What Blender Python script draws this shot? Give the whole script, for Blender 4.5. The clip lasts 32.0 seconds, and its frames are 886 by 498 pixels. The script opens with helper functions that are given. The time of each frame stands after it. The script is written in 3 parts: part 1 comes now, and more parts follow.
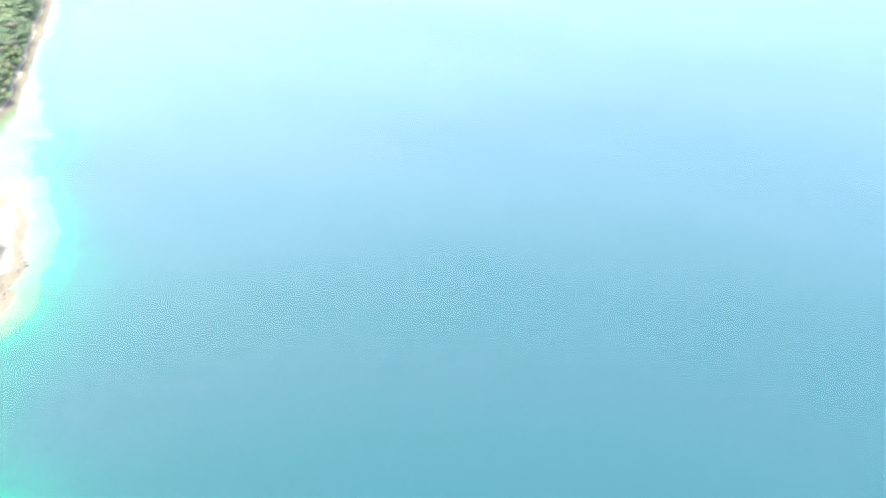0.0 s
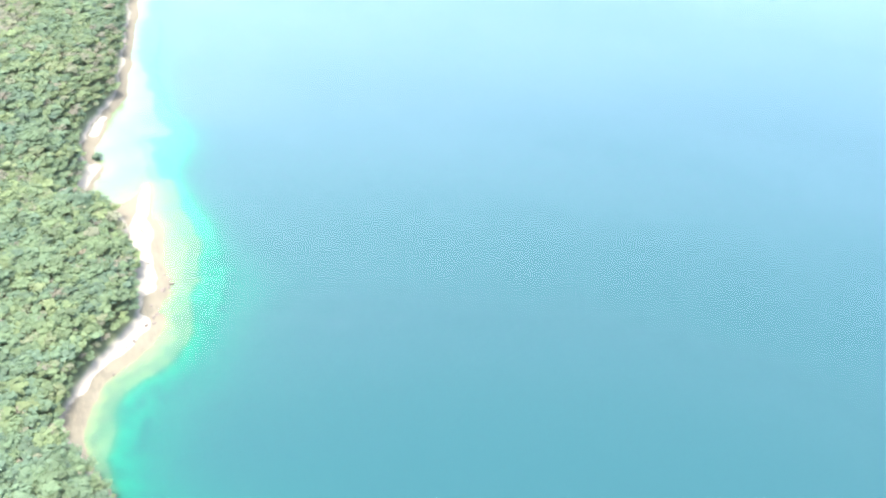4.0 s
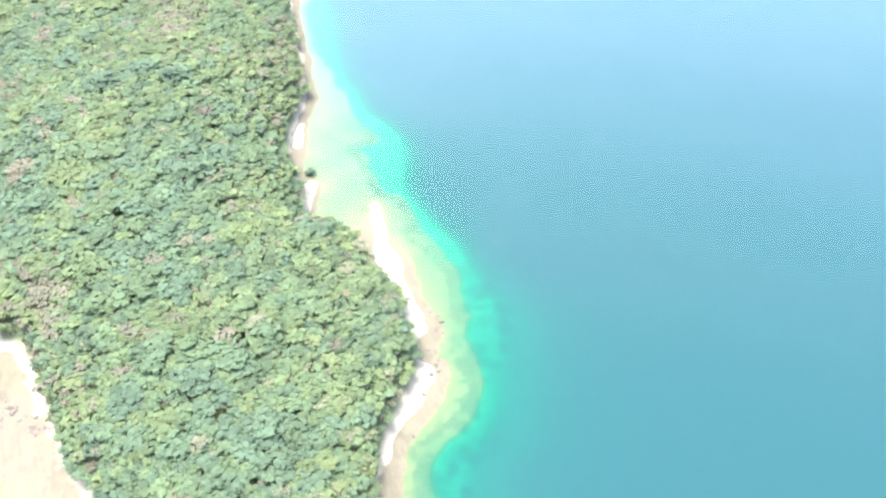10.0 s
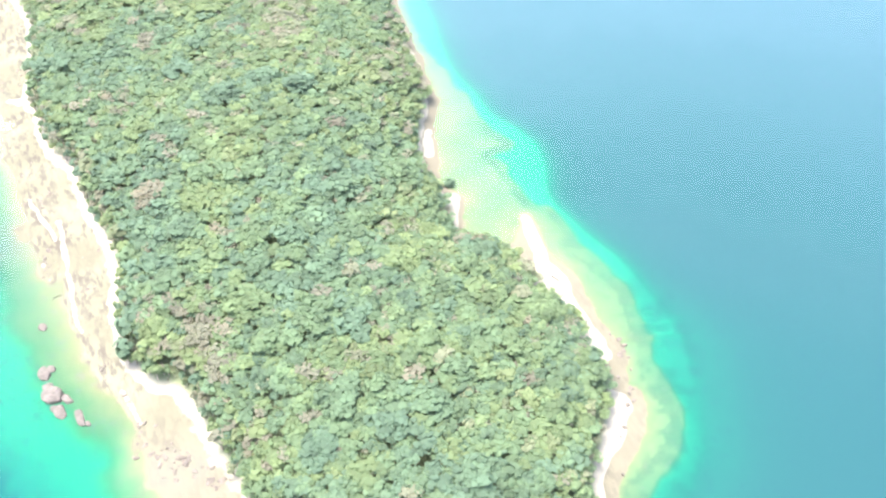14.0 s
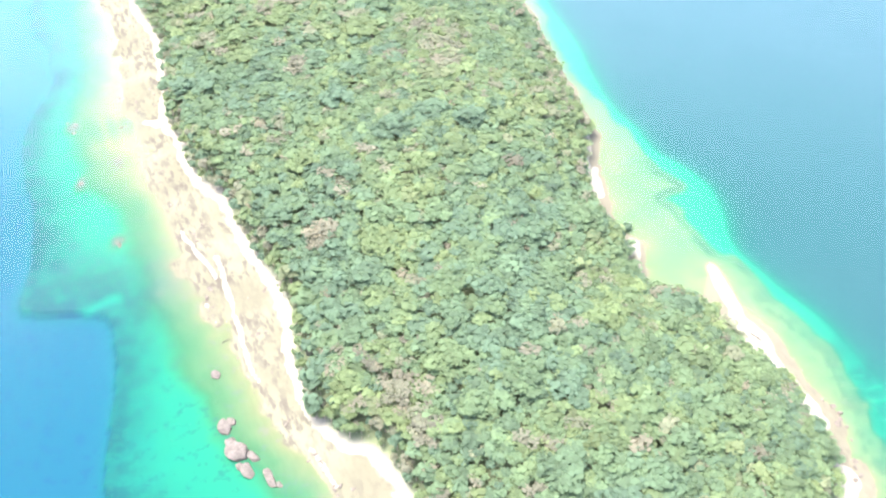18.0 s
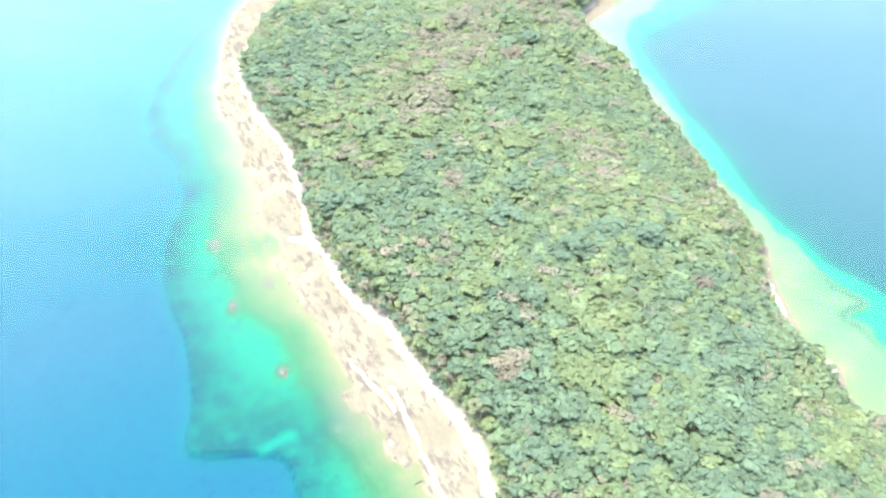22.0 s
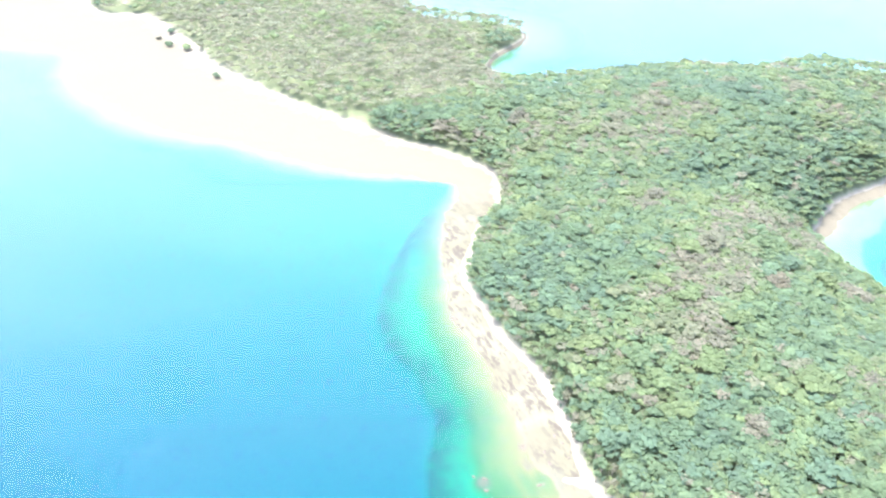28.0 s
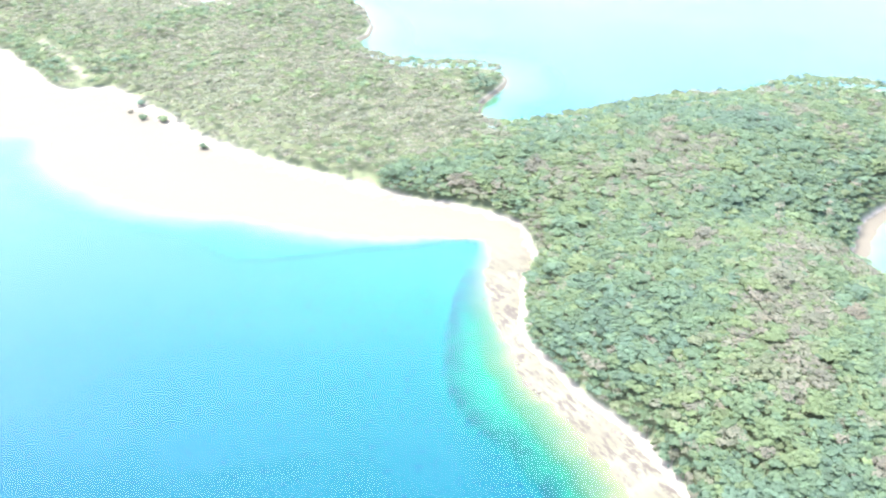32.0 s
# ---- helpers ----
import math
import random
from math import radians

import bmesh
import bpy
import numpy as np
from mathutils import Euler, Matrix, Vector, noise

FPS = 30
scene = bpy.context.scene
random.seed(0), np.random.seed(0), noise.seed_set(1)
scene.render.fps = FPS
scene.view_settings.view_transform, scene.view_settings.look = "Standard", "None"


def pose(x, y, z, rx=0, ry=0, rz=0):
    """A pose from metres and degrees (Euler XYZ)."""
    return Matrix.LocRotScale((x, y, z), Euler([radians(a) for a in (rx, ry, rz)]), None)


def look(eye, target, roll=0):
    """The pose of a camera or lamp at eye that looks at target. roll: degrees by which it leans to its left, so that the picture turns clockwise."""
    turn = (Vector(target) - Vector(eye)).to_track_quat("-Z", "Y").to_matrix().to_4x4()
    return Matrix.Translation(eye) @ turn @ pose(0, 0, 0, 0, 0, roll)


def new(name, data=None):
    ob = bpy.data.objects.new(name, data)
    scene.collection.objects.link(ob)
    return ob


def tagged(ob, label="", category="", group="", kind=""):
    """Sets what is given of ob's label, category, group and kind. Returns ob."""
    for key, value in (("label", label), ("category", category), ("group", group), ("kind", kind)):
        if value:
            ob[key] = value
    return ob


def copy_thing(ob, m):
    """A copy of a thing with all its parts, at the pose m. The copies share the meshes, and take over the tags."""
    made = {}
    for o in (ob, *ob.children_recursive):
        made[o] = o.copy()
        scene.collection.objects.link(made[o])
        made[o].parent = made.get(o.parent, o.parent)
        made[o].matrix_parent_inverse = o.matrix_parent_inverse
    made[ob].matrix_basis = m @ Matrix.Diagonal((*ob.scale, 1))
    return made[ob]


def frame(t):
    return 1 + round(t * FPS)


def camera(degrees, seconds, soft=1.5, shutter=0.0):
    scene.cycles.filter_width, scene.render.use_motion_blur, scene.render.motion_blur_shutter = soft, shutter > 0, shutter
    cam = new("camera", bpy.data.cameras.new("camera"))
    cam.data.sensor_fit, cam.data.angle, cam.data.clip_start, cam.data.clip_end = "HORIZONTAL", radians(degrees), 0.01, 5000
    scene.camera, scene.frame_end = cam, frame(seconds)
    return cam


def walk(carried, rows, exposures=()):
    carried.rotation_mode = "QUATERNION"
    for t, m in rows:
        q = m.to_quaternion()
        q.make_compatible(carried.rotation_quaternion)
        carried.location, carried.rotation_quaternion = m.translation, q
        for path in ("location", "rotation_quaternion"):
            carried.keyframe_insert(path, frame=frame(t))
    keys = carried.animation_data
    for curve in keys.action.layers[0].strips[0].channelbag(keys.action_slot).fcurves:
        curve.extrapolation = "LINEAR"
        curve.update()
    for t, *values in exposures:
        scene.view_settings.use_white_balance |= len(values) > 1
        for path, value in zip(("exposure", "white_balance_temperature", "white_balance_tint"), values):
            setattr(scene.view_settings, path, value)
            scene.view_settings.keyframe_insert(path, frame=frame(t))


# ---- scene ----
cam = camera(46.7, 32.0, soft=2.3)
# seconds, eye x y z, yaw, pitch, roll
PATH = [
    (0, 27.24, -16.59, 306.25, 0.68, -36.11, -0.22),
    (0.5, 16.64, -10.43, 306.58, 1.12, -36.59, -1.04),
    (1, 6.05, -4.28, 306.90, 2.19, -37.23, -0.73),
    (1.5, -4.55, 1.87, 307.23, 2.31, -37.29, -2.00),
    (2, -15.15, 8.03, 307.55, 1.86, -37.47, -2.29),
    (2.5, -25.75, 14.18, 307.88, 1.43, -38.56, -0.95),
    (3, -36.35, 20.34, 308.21, 0.91, -38.45, -0.27),
    (3.5, -46.92, 26.42, 308.52, 0.42, -38.72, 0.23),
    (5.5, -88.61, 49.51, 309.58, -0.72, -40.12, -1.73),
    (6, -98.91, 55.01, 309.80, -1.14, -41.63, -2.50),
    (6.5, -109.17, 60.41, 310.01, -0.58, -41.91, -2.32),
    (7, -119.39, 65.73, 310.22, 0.74, -41.48, -1.60),
    (7.5, -129.58, 70.96, 310.41, -0.28, -42.04, -1.08),
    (8, -139.73, 76.12, 310.59, 0.03, -42.20, -0.74),
    (8.5, -149.85, 81.21, 310.77, 0.73, -43.14, -1.73),
    (9, -159.95, 86.23, 310.95, 0.99, -43.01, -1.36),
    (9.5, -170.03, 91.20, 311.12, 0.55, -43.40, -2.41),
    (10, -180.08, 96.12, 311.29, 0.42, -42.78, -2.68),
    (10.5, -190.11, 100.99, 311.46, 0.23, -42.73, -2.72),
    (11, -200.13, 105.83, 311.63, -0.10, -42.70, -2.56),
    (11.5, -210.14, 110.62, 311.80, 0.11, -42.50, -2.55),
    (12, -220.13, 115.38, 311.98, -1.05, -43.48, -3.19),
    (12.5, -230.12, 120.11, 312.15, -1.60, -43.67, -3.03),
    (13, -240.09, 124.82, 312.34, -1.01, -44.46, -3.74),
    (13.5, -250.06, 129.51, 312.52, -1.29, -44.70, -3.09),
    (14, -260.03, 134.19, 312.71, -1.56, -44.80, -3.20),
    (14.5, -269.99, 138.85, 312.91, -0.96, -44.38, -1.55),
    (16.5, -309.84, 157.41, 313.78, -3.03, -44.08, -1.37),
    (17, -319.80, 162.05, 314.01, -1.75, -44.21, -0.90),
    (17.5, -329.77, 166.68, 314.25, -2.40, -44.39, -0.96),
    (18, -339.74, 171.32, 314.51, -2.44, -45.19, -0.99),
    (18.5, -349.72, 175.96, 314.76, -1.99, -44.52, -1.17),
    (19, -359.70, 180.61, 315.03, -1.94, -43.87, -0.45),
    (19.5, -369.69, 185.27, 315.30, -2.13, -43.52, -0.55),
    (20, -379.68, 189.93, 315.58, -2.94, -43.16, -0.39),
    (20.5, -389.67, 194.60, 315.87, -2.93, -42.77, -0.44),
    (21, -399.67, 199.27, 316.17, -2.73, -42.12, -0.95),
    (21.5, -409.67, 203.95, 316.47, -3.54, -42.08, -0.69),
    (22, -419.68, 208.64, 316.77, -3.66, -41.34, -0.81),
    (22.5, -429.68, 213.34, 317.08, -2.77, -40.64, -0.85),
    (23, -439.69, 218.04, 317.40, -2.25, -38.87, -0.04),
    (23.5, -449.70, 222.75, 317.71, -3.36, -37.47, 0.09),
    (24, -459.72, 227.46, 318.03, -4.54, -35.35, 0.89),
    (24.5, -469.73, 232.17, 318.35, -4.37, -34.55, 1.30),
    (25, -479.73, 236.88, 318.67, -3.20, -33.52, 1.57),
    (25.5, -489.74, 241.59, 318.99, -3.08, -33.56, 1.71),
    (26, -499.74, 246.29, 319.30, -2.18, -33.16, 1.01),
    (26.5, -509.73, 250.99, 319.62, -1.48, -32.57, 1.14),
    (28.5, -549.59, 269.64, 320.80, -3.62, -32.68, 1.20),
    (29, -559.51, 274.26, 321.07, -4.49, -33.45, 0.17),
    (29.5, -569.42, 278.84, 321.33, -4.58, -34.12, 0.06),
    (30, -579.31, 283.40, 321.57, -4.75, -34.07, -1.50),
    (30.5, -589.17, 287.92, 321.80, -5.01, -33.21, -2.46),
    (31, -599.00, 292.40, 322.01, -7.80, -32.40, -1.27),
    (31.5, -608.80, 296.83, 322.19, -8.45, -31.83, -1.05),
    (32, -618.57, 301.21, 322.35, -9.26, -30.73, -0.52),
]
walk(cam, [(t, pose(x, y, z, 90 + pitch, 0, yaw) @ pose(0, 0, 0, 0, 0, roll)) for t, x, y, z, yaw, pitch, roll in PATH],
     exposures=[(0.0, 3.17, 6150, 6), (6.0, 3.18, 6150, 6), (13.0, 3.18, 6150, 6), (19.0, 3.17, 6150, 6), (25.0, 3.19, 5860, 6), (32.0, 3.21, 5730, 9)])

# ---- daylight ----
SUN_UP, SUN_FROM = radians(76), Vector((-0.90, 0.35, 0.0)).normalized()
world = bpy.data.worlds.new("sky")
world.use_nodes = True
scene.world = world
wn = world.node_tree.nodes
sky = wn.new("ShaderNodeTexSky")
sky.sky_type, sky.sun_disc, sky.sun_elevation = "NISHITA", False, SUN_UP
sky.sun_rotation = math.atan2(SUN_FROM.x, SUN_FROM.y)
sky.air_density, sky.dust_density, sky.ozone_density = 1.0, 6.0, 1.0
wn["Background"].inputs["Strength"].default_value = 0.15
world.node_tree.links.new(sky.outputs[0], wn["Background"].inputs[0])
sun = new("sun", bpy.data.lights.new("sun", "SUN"))
sun.data.energy, sun.data.angle, sun.data.color = 0.85, radians(26.0), (1.0, 0.95, 0.86)
sun.matrix_world = look(SUN_FROM * math.cos(SUN_UP) * 900 + Vector((0, 0, math.sin(SUN_UP) * 900)), (0, 0, 0))


# ---- node helpers ----
class Mat:
    """A node material under construction."""

    def __init__(self, name, rough=0.8, spec=0.2):
        self.mat = bpy.data.materials.new(name)
        self.mat.use_nodes = True
        self.tree = self.mat.node_tree
        self.bsdf = self.tree.nodes["Principled BSDF"]
        self.bsdf.inputs["Roughness"].default_value = rough
        self.bsdf.inputs["Specular IOR Level"].default_value = spec

    def node(self, kind, **values):
        n = self.tree.nodes.new(kind)
        for key, value in values.items():
            setattr(n, key, value)
        return n

    def link(self, a, b):
        self.tree.links.new(a, b)

    def feed(self, socket, value):
        if hasattr(value, "is_output"):
            self.link(value, socket)
        else:
            socket.default_value = value

    def math(self, op, a, b=0.0, clamp=False):
        n = self.node("ShaderNodeMath", operation=op, use_clamp=clamp)
        self.feed(n.inputs[0], a)
        self.feed(n.inputs[1], b)
        return n.outputs[0]

    def band(self, value, low, high, to_low=0.0, to_high=1.0):
        n = self.node("ShaderNodeMapRange", interpolation_type="SMOOTHSTEP")
        for i, v in enumerate((value, low, high, to_low, to_high)):
            self.feed(n.inputs[i], v)
        return n.outputs[0]

    def mix(self, fac, a, b, kind="MIX"):
        n = self.node("ShaderNodeMix", data_type="RGBA", blend_type=kind)
        self.feed(n.inputs[0], fac)
        for i, v in ((6, a), (7, b)):
            self.feed(n.inputs[i], (*v, 1.0) if isinstance(v, tuple) and len(v) == 3 else v)
        return n.outputs[2]

    def noise(self, scale, detail=4.0, rough=0.55, stretch=None):
        n = self.node("ShaderNodeTexNoise")
        n.inputs["Scale"].default_value, n.inputs["Detail"].default_value, n.inputs["Roughness"].default_value = scale, detail, rough
        geo = self.node("ShaderNodeNewGeometry")
        if stretch:
            m = self.node("ShaderNodeMapping")
            m.vector_type = "TEXTURE"
            m.inputs["Scale"].default_value = stretch[:3]
            m.inputs["Rotation"].default_value = (0, 0, stretch[3])
            self.link(geo.outputs["Position"], m.inputs[0])
            self.link(m.outputs[0], n.inputs["Vector"])
        else:
            self.link(geo.outputs["Position"], n.inputs["Vector"])
        return n.outputs[0]

    def attr(self, name):
        return self.node("ShaderNodeAttribute", attribute_name=name).outputs["Fac"]

    def ramp(self, fac, stops):
        n = self.node("ShaderNodeValToRGB")
        el = n.color_ramp.elements
        el[0].position, el[0].color = stops[0][0], (*stops[0][1], 1)
        el[1].position, el[1].color = stops[-1][0], (*stops[-1][1], 1)
        for p, c in stops[1:-1]:
            e = el.new(p)
            e.color = (*c, 1)
        self.feed(n.inputs[0], fac)
        return n.outputs[0]

    def bump(self, height, strength, distance):
        n = self.node("ShaderNodeBump")
        n.inputs["Strength"].default_value, n.inputs["Distance"].default_value = strength, distance
        self.feed(n.inputs["Height"], height)
        self.link(n.outputs[0], self.bsdf.inputs["Normal"])

    def done(self, color):
        self.feed(self.bsdf.inputs["Base Color"], color)
        return self.mat


# ---- materials ----
def ground_material():
    m = Mat("shore_and_seabed", 0.9, 0.15)
    geo = m.node("ShaderNodeNewGeometry")
    sep = m.node("ShaderNodeSeparateXYZ")
    m.link(geo.outputs["Position"], sep.inputs[0])
    z = sep.outputs[2]
    broad, fine, grain = m.noise(0.035, 4), m.noise(0.22, 5, 0.65), m.noise(1.1, 3, 0.6)
    rough_z = m.math("ADD", m.math("ADD", z, m.math("MULTIPLY", m.attr("berm"), 2.0)), m.math("MULTIPLY", m.math("SUBTRACT", fine, 0.5), 0.7))
    # beach: tan wet platform below, dry white sand above
    tan = m.mix(m.band(broad, 0.35, 0.65), (0.088, 0.081, 0.056), (0.112, 0.104, 0.074))
    tan = m.mix(m.band(m.attr("rocky"), 0.2, 0.7), (0.099, 0.087, 0.064), tan)
    strata = m.noise(0.42, 5, 0.62, (1.0, 3.2, 1.0, 0.35))
    crust = m.math("MULTIPLY", m.band(strata, 0.45, 0.58, 0.0, 0.8), m.attr("rocky"))
    crust = m.math("MULTIPLY", crust, m.band(m.noise(0.06, 3), 0.40, 0.58, 0.25, 1.0))
    tan = m.mix(crust, tan, (0.050, 0.042, 0.035))
    tan = m.mix(m.math("MULTIPLY", m.attr("ribs"), m.band(strata, 0.40, 0.56)), tan, (0.082, 0.083, 0.068))
    dry = m.mix(grain, (0.215, 0.196, 0.165), (0.150, 0.134, 0.106))
    sand = m.mix(m.band(rough_z, 1.72, 2.05), tan, dry)
    litter = m.mix(fine, (0.070, 0.085, 0.045), (0.125, 0.135, 0.075))
    land = m.mix(m.attr("wooded"), sand, litter)
    # seabed: pale sand, coral and weed, with the water's depth painted into the colour
    flat = m.mix(m.band(broad, 0.3, 0.7), (0.096, 0.108, 0.056), (0.079, 0.097, 0.049))
    flat = m.mix(m.band(m.attr("rocky"), 0.3, 0.9), flat, m.mix(strata, (0.068, 0.070, 0.036), (0.094, 0.096, 0.050)))
    depth = m.math("MAXIMUM", m.math("MULTIPLY", z, -1.0), 0.0)
    bottom = m.mix(m.band(depth, 0.60, 1.30), flat, (0.115, 0.144, 0.082))
    weed = m.math("MULTIPLY", m.attr("coral"), m.band(fine, 0.25, 0.55, 0.65, 1.0))
    bottom = m.mix(weed, bottom, m.mix(m.attr("clear"), (0.041, 0.062, 0.038), (0.026, 0.046, 0.052)))
    bottom = m.mix(m.band(m.attr("drowned"), 0.25, 0.75, 0.0, 0.85), bottom, m.mix(fine, (0.105, 0.072, 0.060), (0.070, 0.054, 0.044)))
    speck = m.math("MULTIPLY", m.band(fine, 0.54, 0.66), m.attr("rocky"))
    bottom = m.mix(m.math("MULTIPLY", speck, 0.7), bottom, (0.085, 0.075, 0.06))
    # light lost and scattered in the water is painted into the seabed colour
    through_water, painted_veil = [], []
    murk, clear = (m.math("SUBTRACT", 1.0, m.math("POWER", math.exp(-rate), depth)) for rate in (0.5, 0.22))
    for k, channel, lagoon in ((2.2, 0.0095, 0.0055), (0.38, 0.0325, 0.030), (0.50, 0.0455, 0.088)):
        left = m.math("POWER", math.exp(-k), depth)
        through_water.append(left)
        veil_pair = m.math("MULTIPLY", murk, channel), m.math("MULTIPLY", m.math("MULTIPLY", clear, m.band(depth, 0.6, 1.9)), lagoon)
        swap = m.node("ShaderNodeMix")
        for socket, value in zip((swap.inputs[0], swap.inputs[2], swap.inputs[3]), (m.attr("clear"), *veil_pair)):
            m.link(value, socket)
        painted_veil.append(swap.outputs[0])
    tint, glow_color = m.node("ShaderNodeCombineColor"), m.node("ShaderNodeCombineColor")
    for i in range(3):
        m.link(through_water[i], tint.inputs[i])
        m.link(painted_veil[i], glow_color.inputs[i])
    wet = m.mix(1.0, m.mix(1.0, bottom, tint.outputs[0], "MULTIPLY"), glow_color.outputs[0], "ADD")
    m.bump(m.math("MULTIPLY", m.noise(0.5, 2, 0.5), m.band(z, 0.1, 0.6)), 0.5, 0.6)
    return m.done(m.mix(m.band(z, -0.06, 0.03), wet, land))


def water_material():
    m = Mat("sea_water")
    out = m.tree.nodes["Material Output"]
    m.tree.nodes.remove(m.bsdf)
    clear, gloss, slant, both = (m.node("ShaderNodeBsdfTransparent"), m.node("ShaderNodeBsdfGlossy"), m.node("ShaderNodeLayerWeight"), m.node("ShaderNodeMixShader"))
    gloss.inputs["Roughness"].default_value = 0.14
    slant.inputs["Blend"].default_value = 0.5
    lift = m.math("POWER", m.math("MULTIPLY", m.math("SUBTRACT", slant.outputs["Facing"], 0.18, True), 1.22), 2.3)
    shine = m.math("MULTIPLY", lift, 0.95)
    swell = m.band(m.noise(0.012, 3, 0.6, (1.0, 3.2, 1.0, 1.2)), 0.3, 0.7, 0.92, 1.08)
    ripple = m.band(m.noise(0.20, 3, 0.6, (1.0, 4.0, 1.0, 1.35)), 0.3, 0.7, 0.93, 1.07)
    m.link(m.math("MULTIPLY", shine, m.math("MULTIPLY", swell, ripple)), both.inputs[0])
    m.link(clear.outputs[0], both.inputs[1])
    m.link(gloss.outputs[0], both.inputs[2])
    m.link(both.outputs[0], out.inputs["Surface"])
    return m.mat


LEAF_STOPS = ((0.0, (0.100, 0.150, 0.096)), (0.28, (0.120, 0.170, 0.090)), (0.58, (0.149, 0.188, 0.083)),
              (0.72, (0.160, 0.177, 0.106)), (0.86, (0.176, 0.170, 0.124)), (1.0, (0.188, 0.165, 0.112)))


def leaf_material(name, single):
    m = Mat(name, 0.7, 0.12)
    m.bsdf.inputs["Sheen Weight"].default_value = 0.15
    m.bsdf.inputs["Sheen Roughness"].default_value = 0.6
    geo = m.node("ShaderNodeNewGeometry")
    if single:
        fac = m.band(m.node("ShaderNodeObjectInfo").outputs["Random"], 0.0, 1.0, 0.0, 0.85)
    else:
        fac = m.attr("tint")
    col = m.ramp(fac, LEAF_STOPS)
    shade = m.band(geo.outputs["Random Per Island"], 0.0, 1.0, 0.86, 1.14)
    if not single:
        shade = m.math("MULTIPLY", shade, m.attr("tone"))
    n = m.node("ShaderNodeMix", data_type="RGBA", blend_type="MULTIPLY")
    n.inputs[0].default_value = 1.0
    m.link(col, n.inputs[6])
    m.link(shade, n.inputs[7])
    # shading normals are bent upward, so light falls evenly over each crown
    up = m.node("ShaderNodeVectorMath", operation="MULTIPLY_ADD")
    up.inputs[1].default_value, up.inputs[2].default_value = (0.45, 0.45, 0.45), (0.0, 0.0, 0.7)
    even = m.node("ShaderNodeVectorMath", operation="NORMALIZE")
    m.link(geo.outputs["Normal"], up.inputs[0])
    m.link(up.outputs[0], even.inputs[0])
    m.link(even.outputs[0], m.bsdf.inputs["Normal"])
    # thin leaves let part of the light through
    out, thin, both = m.tree.nodes["Material Output"], m.node("ShaderNodeBsdfTranslucent"), m.node("ShaderNodeMixShader")
    both.inputs[0].default_value = 0.60
    m.link(n.outputs[2], thin.inputs[0])
    m.link(m.bsdf.outputs[0], both.inputs[1])
    m.link(thin.outputs[0], both.inputs[2])
    m.link(both.outputs[0], out.inputs["Surface"])
    return m.done(n.outputs[2])


def bark_material():
    m = Mat("bark", 0.9)
    return m.done(m.mix(m.noise(1.5, 4), (0.16, 0.12, 0.09), (0.30, 0.26, 0.22)))


def rock_material(name, low, high, dark):
    m = Mat(name, 0.85)
    a, b = m.noise(0.45, 5, 0.6), m.noise(2.6, 4, 0.6)
    m.bump(b, 0.6, 0.15)
    return m.done(m.mix(m.band(b, 0.45, 0.75), m.mix(m.band(a, 0.35, 0.65), low, high), dark))


GROUND, WATER, BARK = ground_material(), water_material(), bark_material()
DRIFTWOOD = rock_material("driftwood", (0.060, 0.054, 0.047), (0.088, 0.080, 0.070), (0.036, 0.032, 0.028))
ROCK = rock_material("rock", (0.078, 0.064, 0.053), (0.112, 0.094, 0.080), (0.046, 0.038, 0.032))
SLAB_ROCK = rock_material("pale_rock", (0.070, 0.058, 0.051), (0.104, 0.088, 0.079), (0.045, 0.036, 0.031))
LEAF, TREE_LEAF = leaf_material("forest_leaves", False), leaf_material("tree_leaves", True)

# ---- coast plan, metres: outlines of wood, waterline, pale shelf and reef edge ----
WOOD_WEST = [(-200, 190), (-245, 200), (-270, 240), (-297, 291), (-317, 313), (-331, 337), (-344, 361), (-355, 381), (-367, 385), (-377, 394),
             (-384, 407), (-389, 430), (-391, 451), (-402, 473), (-415, 498), (-424, 521), (-439, 536), (-448, 559), (-459, 584), (-464, 614),
             (-469, 640), (-475, 659), (-486, 679), (-495, 704), (-503, 728), (-500, 752), (-491, 786), (-479, 807), (-478, 848), (-494, 873),
             (-517, 891), (-539, 900), (-578, 933), (-613, 961), (-657, 1001), (-688, 1035), (-707, 1069)]
WOOD_NORTH = [(-735, 1110), (-764, 1144), (-801, 1146), (-833, 1194), (-875, 1262), (-960, 1340), (-1150, 1420), (-1300, 1600), (-1100, 1900),
              (-760, 1800), (-735, 1500), (-728, 1388), (-690, 1345), (-655, 1370), (-600, 1420), (-549, 1349), (-531, 1263), (-550, 1209),
              (-519, 1150), (-472, 1136), (-441, 1125), (-436, 1095), (-460, 1062), (-471, 1023), (-462, 1000), (-427, 1000), (-380, 1012),
              (-320, 1025), (-260, 1022), (-215, 1040), (-160, 1030), (-130, 1005)]
WOOD_EAST = [(-135, 988), (-143, 977), (-173, 928), (-189, 895), (-205, 864), (-216, 849), (-239, 834), (-261, 822), (-273, 808), (-286, 789), (-299, 770), (-289, 736), (-279, 707),
             (-273, 668), (-265, 632), (-258, 590), (-251, 557), (-256, 536), (-258, 505), (-254, 491), (-247, 478), (-245, 451), (-230, 446),
             (-218, 431), (-211, 415), (-201, 400), (-198, 383), (-193, 366), (-197, 353), (-203, 340), (-207, 320), (-208, 302), (-199, 288),
             (-187, 275), (-177, 263), (-166, 235), (-175, 205)]
